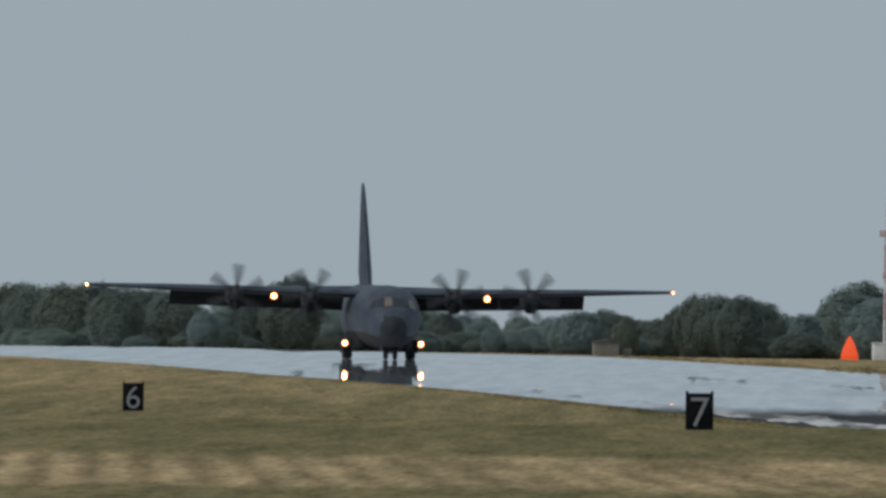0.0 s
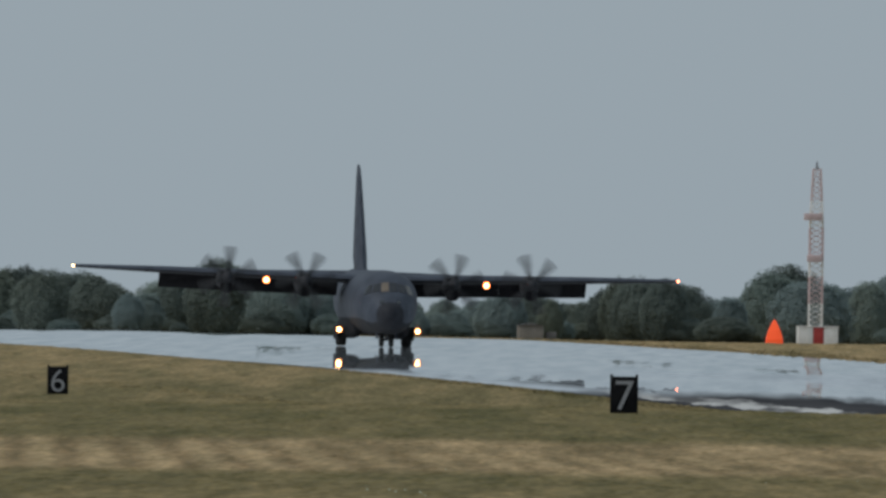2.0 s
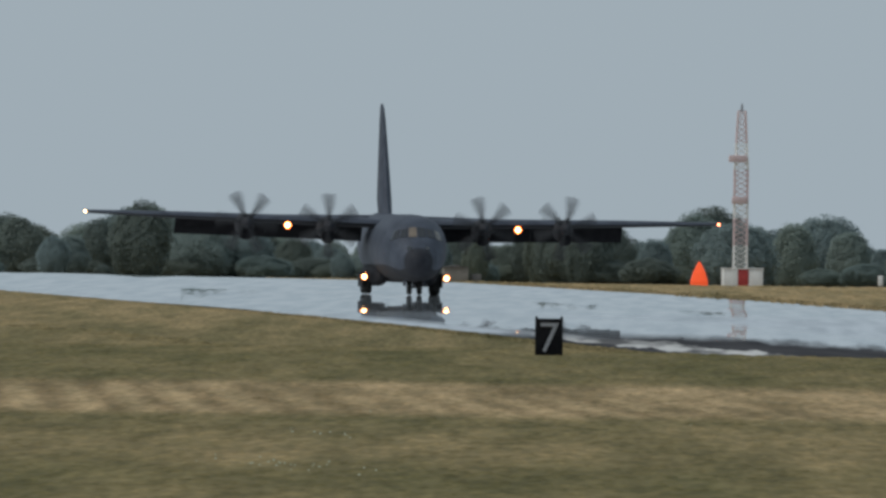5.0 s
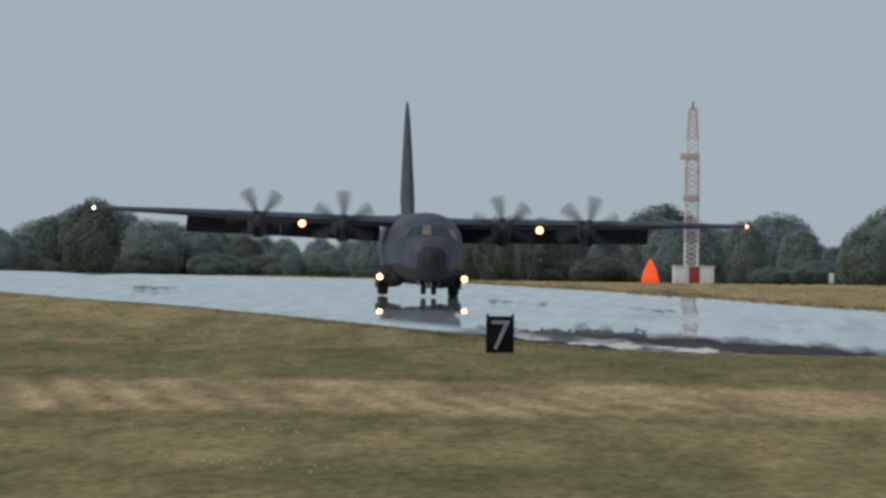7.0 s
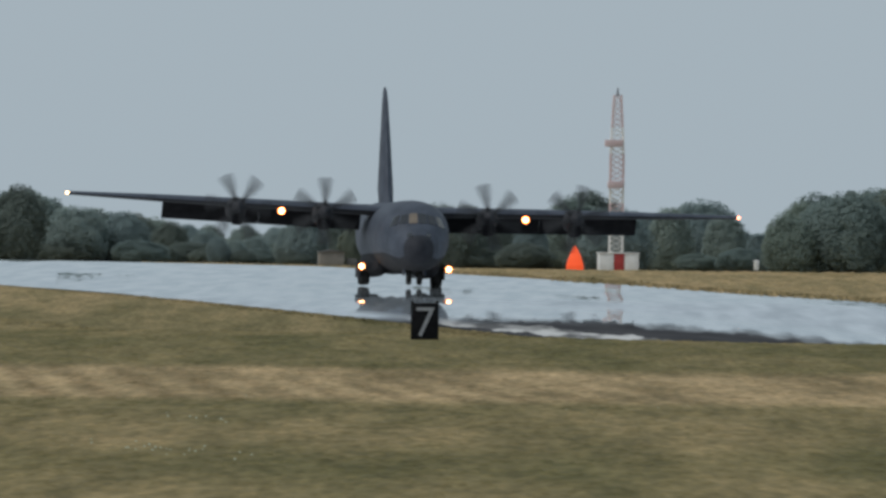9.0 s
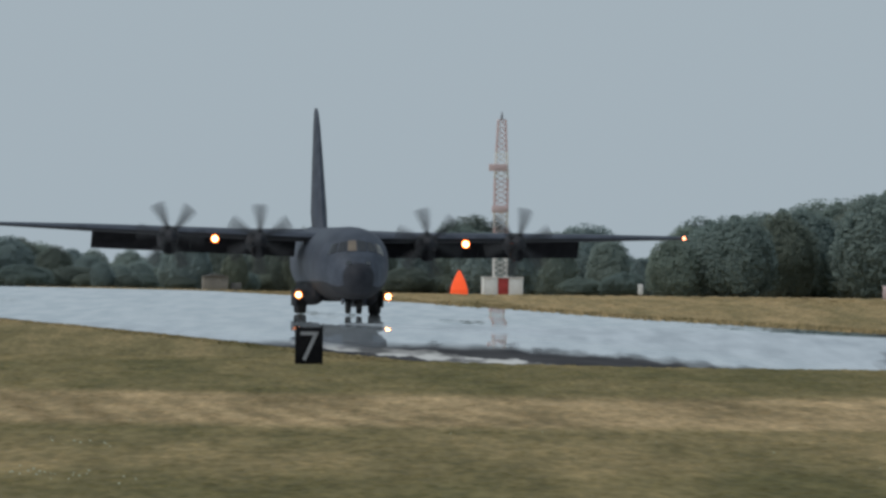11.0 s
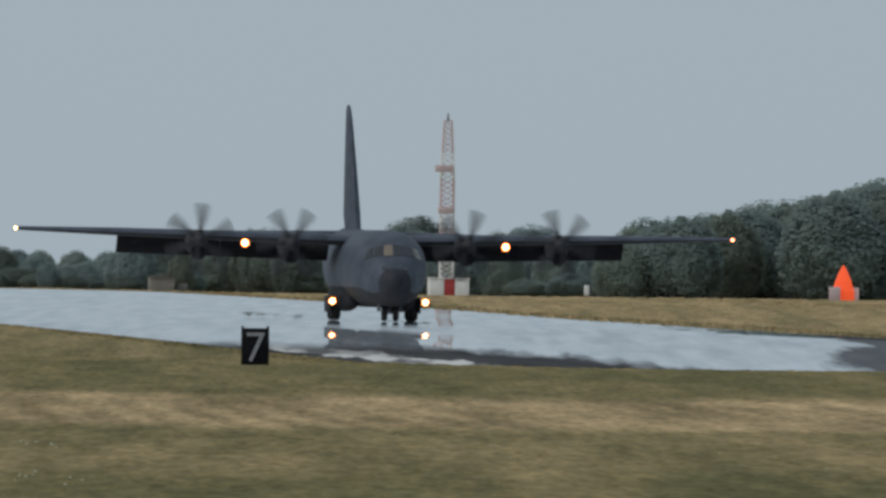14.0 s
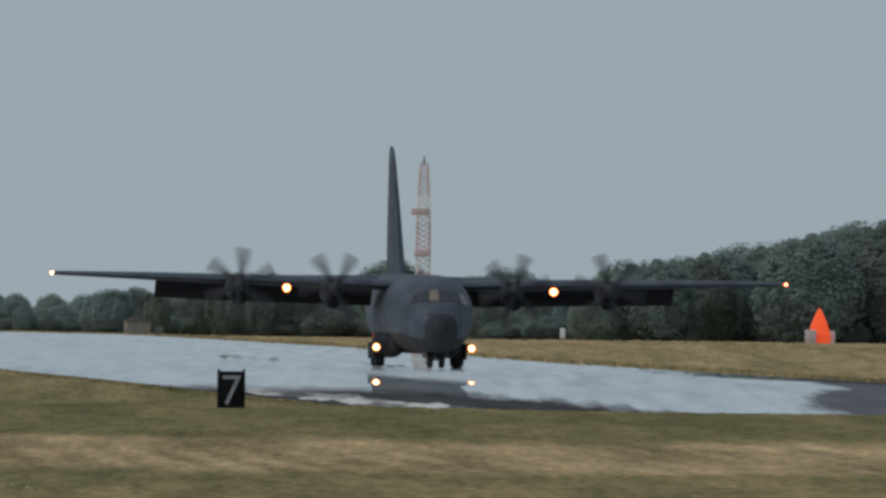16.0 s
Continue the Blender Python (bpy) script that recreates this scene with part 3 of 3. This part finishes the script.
def build_tail():
    bm = bmesh.new()
    rows = []
    for z, yl, c, th in ((5.0, 10.2, 8.4, 0.085), (6.2, 12.2, 6.7, 0.13), (9.0, 14.1, 5.2, 0.115), (11.4, 15.8, 3.7, 0.085), (12.1, 16.5, 2.8, 0.07), (12.4, 17.2, 1.6, 0.05)):
        sec = aerofoil(0, yl, 0, c, th)
        rows.append([(p[2] if p[2] > 0 else p[2] / 0.75, p[1], z) for p in sec])
    loft(bm, rows)
    part("tail_fin", bm, GREY_PAINT, plane)
    for s in (-1, 1):
        bm = bmesh.new()
        loft(bm, [aerofoil(s * x, yl, 5.0, c, 0.11) for x, yl, c in ((0.3, 13.6, 4.6), (4.5, 14.5, 3.4), (7.8, 15.3, 2.3), (8.02, 15.7, 1.4))])
        part("tailplane", bm, GREY_PAINT, plane)


WHEELS = []


def build_wheel(x, y, r, w, parent):
    around = np.linspace(0, 2 * math.pi, 25)[:-1]
    bm = bmesh.new()
    loft(bm, [[(dx, rr * math.cos(a), rr * math.sin(a)) for a in around] for dx, rr in ((-w / 2, r * 0.55), (-w / 2, r * 0.85), (-w * 0.35, r * 0.97), (0, r), (w * 0.35, r * 0.97), (w / 2, r * 0.85), (w / 2, r * 0.55))])
    wheel = part("wheel", bm, RUBBER, parent, "black rubber wheel")
    wheel.location = (x, y, r)
    bm = bmesh.new()
    loft(bm, [[(dx, rr * math.cos(a), rr * math.sin(a)) for a in around] for dx, rr in ((-w * 0.52, r * 0.3), (-w * 0.45, r * 0.54), (w * 0.45, r * 0.54), (w * 0.52, r * 0.3))])
    part("rim", bm, DARK_AND_SHADE_PAINT, wheel)
    WHEELS.append((wheel, x, y, r))


def build_gear():
    nose = new("nose_gear")
    nose.parent = plane
    bm = bmesh.new()
    tube(bm, (0, -11.6, 0.5), (0, -11.4, 1.6), 0.11)
    tube(bm, (-0.36, -11.6, 0.48), (0.36, -11.6, 0.48), 0.08)
    tube(bm, (0, -11.5, 0.8), (0, -10.4, 1.5), 0.06)
    part("strut", bm, BARE_METAL, nose)
    for x in (-0.32, 0.32):
        build_wheel(x, -11.6, 0.48, 0.30, nose)
    for s in (-1, 1):
        bm = bmesh.new()
        box(bm, s * 0.62 - 0.03, -12.3, 0.55, s * 0.62 + 0.03, -10.6, 1.35, 0.02)
        part("gear_door", bm, GREY_PAINT, nose)
        gear = new("main_gear")
        gear.parent = plane
        for y in (-1.2, 0.75):
            build_wheel(s * 2.18, y, 0.66, 0.52, gear)
        for y in (-1.2, 0.75):
            bm = bmesh.new()
            tube(bm, (s * 1.85, y, 0.6), (s * 1.85, y, 1.5), 0.11)
            tube(bm, (s * 1.80, y, 0.66), (s * 2.2, y, 0.66), 0.09)
            part("strut", bm, BARE_METAL, gear)
        bm = bmesh.new()
        box(bm, s * 2.52 - 0.04, -2.1, 0.45, s * 2.52 + 0.04, 1.7, 1.35, 0.02)
        part("gear_door", bm, DARK_AND_SHADE_PAINT, gear)


build_fuselage()
build_wing()
build_engines()
build_tail()
SQUAT = 0.2          # how far the oleos are pressed in
for ob in plane.children:
    if "gear" not in ob.name:
        ob.location.z -= SQUAT
build_gear()


# ------------------------------------------------------------------ boards beside the runway
def bold_numeral(ch, height, mat, name):
    cu = bpy.data.curves.new(name, "FONT")
    cu.body, cu.size, cu.extrude, cu.align_x, cu.offset = ch, height / 0.70, 0.012, "CENTER", -0.008
    ob = bpy.data.objects.new(name, cu)
    scene.collection.objects.link(ob)
    me = bpy.data.meshes.new_from_object(ob.evaluated_get(bpy.context.evaluated_depsgraph_get()))
    bpy.data.objects.remove(ob)
    me.materials.append(mat)
    return me


def distance_board(ch, place, turn):
    board = new("distance_marker_board")
    board.matrix_world = Matrix.Translation(place) @ pose(0, 0, 0, 0, 0, turn)
    bm = bmesh.new()
    box(bm, -0.43, -0.09, 0.0, 0.43, 0.09, 1.22, 0.03)
    part("panel", bm, SIGN_BLACK, board)
    for x in (-0.33, 0.33):
        bm = bmesh.new()
        tube(bm, (1.27 * x, 0.02, -0.25), (1.27 * x, 0.02, 1.29), 0.045)
        part("post", bm, SIGN_BLACK, board)
    num = new("numeral", bold_numeral(ch, 1.0, SIGN_WHITE, "numeral"))
    num.parent = board
    num.matrix_basis = pose(0, -0.105, 0.11, 90)
    tagged(num, "worn white numeral " + ch)
    return tagged(board, "black distance board with white numeral %s in the grass" % ch, "sign", "distance boards")


distance_board("7", spot(82.0, 915, land(75, 912)), -4.7)
distance_board("6", spot(61.46, 1220, land(75, 1218)), -3.5)


# ------------------------------------------------------------------ glide-path mast, markers and huts
def lattice_mast(place, tall):
    mast = new("antenna_mast")
    mast.location = place
    for low, high, red in ((0.0, 0.23, False), (0.23, 0.375, True), (0.375, 0.465, False), (0.465, 0.64, True), (0.64, 0.785, False), (0.785, 0.96, True)):
        z0, z1 = tall * low, tall * high
        w0, w1 = (min(0.56, 0.32 + 0.8 * (0.96 - f)) for f in (low, high))
        bays = max(2, round((z1 - z0) / 0.44))
        paint = HAZED_RED if red else WHITE_PAINT
        section = new("mast_section")
        section.parent = mast
        tagged(section, "red section with haze in its colour" if red else "white section")
        corners = [(-1, -1), (1, -1), (1, 1), (-1, 1)]
        for i, (cx, cy) in enumerate(corners):
            nx, ny = corners[(i + 1) % 4]
            bm = bmesh.new()
            tube(bm, (cx * w0, cy * w0, z0), (cx * w1, cy * w1, z1), 0.06, 0.06, 6)
            part("upright", bm, paint, section, smooth=False)
            for h in range(bays):
                u0, u1 = h / bays, (h + 1) / bays
                wa, wb = w0 + (w1 - w0) * u0, w0 + (w1 - w0) * u1
                za, zb = z0 + (z1 - z0) * u0, z0 + (z1 - z0) * u1
                bm = bmesh.new()
                tube(bm, (cx * wa, cy * wa, za), (nx * wb, ny * wb, zb), 0.022, 0.022, 5)
                part("diagonal_brace", bm, paint, section, smooth=False)
                bm = bmesh.new()
                tube(bm, (nx * wa, ny * wa, za), (cx * wb, cy * wb, zb), 0.022, 0.022, 5)
                part("diagonal_brace", bm, paint, section, smooth=False)
                bm = bmesh.new()
                tube(bm, (cx * wb, cy * wb, zb), (nx * wb, ny * wb, zb), 0.018, 0.018, 5)
                part("cross_bar", bm, paint, section, smooth=False)
    for z, x0 in ((tall * 0.70, -1.15), (tall * 0.475, -0.85)):
        bm = bmesh.new()
        box(bm, x0, -0.95, z - 0.3, 0.45, -0.55, z + 0.3, 0.04)
        part("antenna_panel", bm, HAZED_RED, mast, "red glide path antenna panel")
    bm = bmesh.new()
    tube(bm, (0, 0, tall * 0.955), (0, 0, tall), 0.16, 0.05, 6)
    part("lightning_rod", bm, BARE_METAL, mast)
    return tagged(mast, "red and white lattice antenna mast on the grass", "mast")


def shelter(place):
    hut = new("equipment_shelter")
    hut.location = place
    for x0, x1, m in ((-1.72, -0.46, WHITE_PAINT), (-0.46, 0.46, RED_PAINT), (0.46, 1.72, WHITE_PAINT)):
        bm = bmesh.new()
        box(bm, x0 + 0.01, -1.2, -0.1, x1 - 0.01, 1.2, 1.66, 0.04)
        part("wall_panel", bm, m, hut)
    bm = bmesh.new()
    box(bm, -1.78, -1.28, 1.66, 1.78, 1.28, 1.75, 0.03)
    part("roof", bm, WHITE_PAINT, hut)
    return tagged(hut, "low red and white striped equipment shelter", "shelter")


def orange_marker(place, wide, tall, base):
    mk = new("orange_marker")
    mk.location = place
    bm = bmesh.new()
    rings = []
    for z, w in ((0.0, 1.0), (0.25, 0.98), (0.55, 0.72), (0.8, 0.40), (0.95, 0.16), (1.0, 0.06)):
        r = wide / 2 * w
        rings.append([(r * sx, r * sy, z * tall) for sx, sy in ((-1, -1), (0, -1.08), (1, -1), (1.08, 0), (1, 1), (0, 1.08), (-1, 1), (-1.08, 0))])
    loft(bm, rings)
    part("cover", bm, ORANGE, mk, "fluorescent orange pointed cover", False)
    if base:
        for x0, x1 in ((-1.15, -0.3), (0.75, 1.2)):
            bm = bmesh.new()
            box(bm, x0, -0.95 if x0 < 0 else 0.2, -0.05, x1, -0.8 if x0 < 0 else 1.6, 1.0 if x0 < 0 else 0.95, 0.04)
            part("side_panel", bm, HAZED_RED if x0 < 0 else WHITE_PAINT, mk, "pale red side panel" if x0 < 0 else "white side panel")
    return tagged(mk, "fluorescent orange pointed marker on the grass", "marker", "orange markers")


def on_land(bearing, far):
    p = spot(bearing, far)
    p.z = land(p.x, p.y)
    return p


lattice_mast(on_land(88.9, 2400), 16.1)
shelter(on_land(88.98, 2385))
orange_marker(on_land(87.42, 2300), 1.35, 2.15, False)
orange_marker(on_land(103.3, 2050), 1.5, 2.6, True)


def field_hut(place):
    hut = new("field_hut")
    hut.location = place
    bm = bmesh.new()
    box(bm, -1.05, -1, -0.1, 1.05, 1, 1.3, 0.03)
    part("wall", bm, BEIGE, hut)
    bm = bmesh.new()
    loft(bm, [[(-1.15, y, 1.3), (1.15, y, 1.3), (0.0, y, 1.5)] for y in (-1.15, 1.15)])
    part("roof", bm, ROOF_FELT, hut)
    bm = bmesh.new()
    box(bm, 1.3, -0.5, -0.1, 2.2, 0.5, 0.75, 0.04)
    part("lean_to", bm, ROOF_FELT, hut)
    return tagged(hut, "small beige hut before the trees", "hut")


def white_post(place):
    post = new("marker_post")
    post.location = place
    bm = bmesh.new()
    box(bm, -0.2, -0.15, 0.25, 0.2, 0.15, 1.1, 0.06)
    part("box", bm, WHITE_PAINT, post)
    bm = bmesh.new()
    tube(bm, (0, 0, -0.1), (0, 0, 0.3), 0.07)
    part("leg", bm, BARE_METAL, post)
    return tagged(post, "small white box on a post", "post")


field_hut(on_land(78.57, 2330))
white_post(on_land(94.0, 2250))


# ------------------------------------------------------------------ trees
rng = random.Random(7)


def leaf_blob(bm, centre, radius, count, size):
    for _ in range(count):
        d = Vector((rng.gauss(0, 1), rng.gauss(0, 1), rng.gauss(0, 1))).normalized()
        p = centre + d * radius * rng.uniform(0.75, 1.08)
        n = (d + 0.35 * Vector((rng.uniform(-1, 1), rng.uniform(-1, 1), rng.uniform(-0.4, 1)))).normalized()
        q = n.to_track_quat("Z", "Y")
        s = size * rng.uniform(0.6, 1.3)
        a = rng.uniform(0, 6.28)
        pts = [p + q @ Vector((s * math.cos(a + k), s * math.sin(a + k) * 0.75, 0)) for k in (0, 1.7, 3.1, 4.8)]
        bm.faces.new([bm.verts.new(v) for v in pts])


def broadleaf(leaf, slim=1.0):
    """A tree about 8 m tall, its crown down to the ground."""
    tree = new("tree")
    bm = bmesh.new()
    tube(bm, (0, 0, -0.3), (0.05, 0, 2.2), 0.26, 0.18, 8)
    tube(bm, (0.05, 0, 2.0), (0.1, 0.05, 5.5), 0.18, 0.06, 6)
    for _ in range(7):
        z = rng.uniform(1.5, 4.5)
        a = rng.uniform(0, 6.28)
        tube(bm, (0, 0, z), (1.7 * slim * math.cos(a), 1.7 * math.sin(a), z + rng.uniform(0.8, 1.8)), 0.09, 0.03, 5)
    part("trunk", bm, BARK, tree)
    bm = bmesh.new()
    off = Vector((rng.uniform(0, 99), rng.uniform(0, 99), 0))


    def lumps(d):
        return noise.noise(1.3 * d + off) + 0.7 * noise.noise(3.0 * d + off) + 0.4 * noise.noise(7.0 * d + off)

    core = bmesh.ops.create_icosphere(bm, subdivisions=3, radius=1.0)["verts"]
    for v in core:
        d = v.co.normalized()
        r = 0.84 + 0.16 * lumps(d)
        v.co = (3.5 * slim * r * d.x, 3.5 * slim * r * d.y, max(0.02, 3.6 + 4.4 * r * d.z))
    for _ in range(10000):
        d = Vector((rng.gauss(0, 1), rng.gauss(0, 1), rng.gauss(0.15, 1))).normalized()
        lump = lumps(d)
        r = (0.94 + 0.17 * lump) * (1.09 - 0.22 * rng.random())
        p = Vector((3.5 * slim * r * d.x, 3.5 * slim * r * d.y, 3.6 + 4.4 * r * d.z))
        if p.z < 0:
            continue
        q = (d.normalized() + 0.6 * Vector((rng.uniform(-1, 1), rng.uniform(-1, 1), rng.uniform(-0.2, 1)))).to_track_quat("Z", "Y")
        sz = rng.uniform(0.09, 0.19)
        t0 = rng.uniform(0, 6.28)
        bm.faces.new([bm.verts.new(p + q @ Vector((sz * math.cos(t0 + k), 0.75 * sz * math.sin(t0 + k), 0))) for k in (0, 1.7, 3.1, 4.8)])
    part("crown", bm, leaf, tree, smooth=False)
    return tree


def conifer(leaf):
    tree = new("tree")
    bm = bmesh.new()
    tube(bm, (0, 0, -0.3), (0, 0, 7.6), 0.24, 0.03, 8)
    part("trunk", bm, BARK, tree)
    bm = bmesh.new()
    for k in range(30):
        z = 0.8 + 7.2 * k / 30
        wide = 2.9 * (1 - z / 8.3) + 0.12
        for _ in range(3):
            a = rng.uniform(0, 6.28)
            leaf_blob(bm, Vector((wide * 0.6 * math.cos(a), wide * 0.6 * math.sin(a), z)), 0.18 + 0.26 * wide, 30, 0.19)
    part("crown", bm, leaf, tree, smooth=False)
    return tree


TOP = [(40, 0.6), (56.6, 0.6), (60.7, 0.65), (62.5, 0.5), (64.5, -0.3), (65.3, 0.25), (66.3, 0.5), (67.2, 1.05), (68.1, 0.6), (69, 0.3), (71, 0.1), (73.5, -0.3), (75.2, -0.8), (76.2, -0.6),
       (77.9, 0.0), (79.3, -0.2), (80.2, -0.5), (81.5, 0.4), (82.8, 0.65), (84, 0.4), (84.6, -0.25), (86.5, -0.1), (87.8, 1.25), (88.6, 0.5), (90, 0.2), (91.2, 0.6),
       (92.2, 0.75), (93.6, -0.3), (94.6, -0.4), (95.6, 0.7), (96.3, 1.05), (98.7, 1.25), (100, 1.6), (102.3, 1.9), (104.3, 2.4), (106, 2.7), (125, 2.9)]
KINDS = [broadleaf(LEAF), broadleaf(LEAF, 0.8), broadleaf(LEAF, 1.15), conifer(NEEDLE), broadleaf(NEEDLE, 1.0), broadleaf(HAZED_LEAF), broadleaf(HAZED_LEAF, 1.2), broadleaf(HAZED_LEAF, 0.85)]
USED = set()


def plant(kind, bearing, far, top, label, spread=1.0):
    p = on_land(bearing, far)
    tall = EYE.z + top * far / 1000 - p.z
    s = tall / 8.0
    m = Matrix.Translation(p) @ pose(0, 0, 0, 0, 0, rng.uniform(0, 360))
    src = KINDS[kind]
    if kind not in USED:
        USED.add(kind)
        t = src
        t.matrix_basis = m
    else:
        t = copy_thing(src, m)
    w = s * rng.uniform(0.9, 1.3) * spread
    t.scale = (w, w, s)
    tagged(t, label, "tree", "trees behind the runway")


def woods():
    b = 44.0
    while b < 120:
        right = b > 95
        far = rng.uniform(2480, 2600) if right else rng.uniform(2620, 2800)
        h = float(along(TOP, b))
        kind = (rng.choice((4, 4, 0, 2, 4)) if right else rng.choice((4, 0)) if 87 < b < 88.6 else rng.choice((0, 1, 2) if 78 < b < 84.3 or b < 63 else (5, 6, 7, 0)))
        plant(kind, b, far, h - abs(rng.gauss(0, 0.07)), "dark green conifer in dense woodland" if kind == 3 else "dark green broadleaf tree at the field edge")
        b += rng.uniform(0.42, 0.75)
    b = 95.6
    while b < 120:
        plant(3, b, rng.uniform(2640, 2720), float(along(TOP, b)) + rng.uniform(-0.25, 0.16), "dark green conifer standing above the woodland")
        b += rng.uniform(0.45, 1.0)
    b = 44.0
    while b < 120:
        plant(rng.choice((0, 2, 4)), b, rng.uniform(2490, 2560) if b > 95 else rng.uniform(2630, 2740), rng.uniform(-1.35, -0.85), "low dark green bush at the foot of the trees", rng.uniform(1.8, 2.8))
        b += rng.uniform(0.5, 0.9)
    b = 44.0
    while b < 120:
        h = max(-0.35, float(along(TOP, b)) - 0.35)
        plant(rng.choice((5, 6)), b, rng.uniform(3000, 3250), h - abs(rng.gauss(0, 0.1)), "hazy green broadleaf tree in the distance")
        b += rng.uniform(0.8, 1.3)


woods()


# ------------------------------------------------------------------ what moves
# seconds with the roll, the sideways place, the pitch and the yaw of the aircraft
ROLL = [(0, 0.15), (1.5, 0.65), (3.5, 1.3), (5, 0.5), (7.5, 1.1), (9, 1.45), (10.5, 0.7), (12.5, 0.05), (14.5, 0.33), (16, 0.22)]
SIDE = [(0, 133.35), (1, 133.55), (2, 133.87), (3.5, 134.02), (5, 134.3), (7.5, 134.55), (8.5, 134.3), (9.5, 133.95), (11.8, 133.42), (12.5, 133.36), (13.5, 133.50), (14.5, 133.53), (15.5, 133.82), (16, 134.1)]
PITCH = [(0, 0), (5, 0), (7.5, -0.55), (9.5, -0.55), (11.8, -0.1), (12.5, 0), (16, 0)]

YAW = [(0, 0), (5, 0.1), (7, -1.3), (7.5, -1.5), (8, -1.3), (8.5, -0.8), (9.5, 0), (16, 0)]


def rolled(t):
    return 30.39 * t - 0.399 * t * t


def motions():
    rows = []
    for k in range(33):
        t = k / 2
        far = 1897.6 - rolled(t)
        x = float(along(SIDE, t))
        y = math.sqrt(far * far - x * x)
        rows.append((t, pose(x, y, land(134, y) + 0.03, float(along(PITCH, t)), float(along(ROLL, t)), float(along(YAW, t)))))
    walk(plane, rows)
    for wheel, x, y, r in WHEELS:
        slip = 72 if r < 0.6 else 0          # the small rims look alike every fifth of a turn
        walk(wheel, [(k / FPS, pose(x, y, r, math.degrees(rolled(k / FPS) / r) - slip * k)) for k in range(481)])
    for prop, x, z, start in PROPS:
        walk(prop, [(k / FPS, pose(x, -4.25, z - SQUAT, 0, start + 67 * k, 0)) for k in range(481)])


motions()
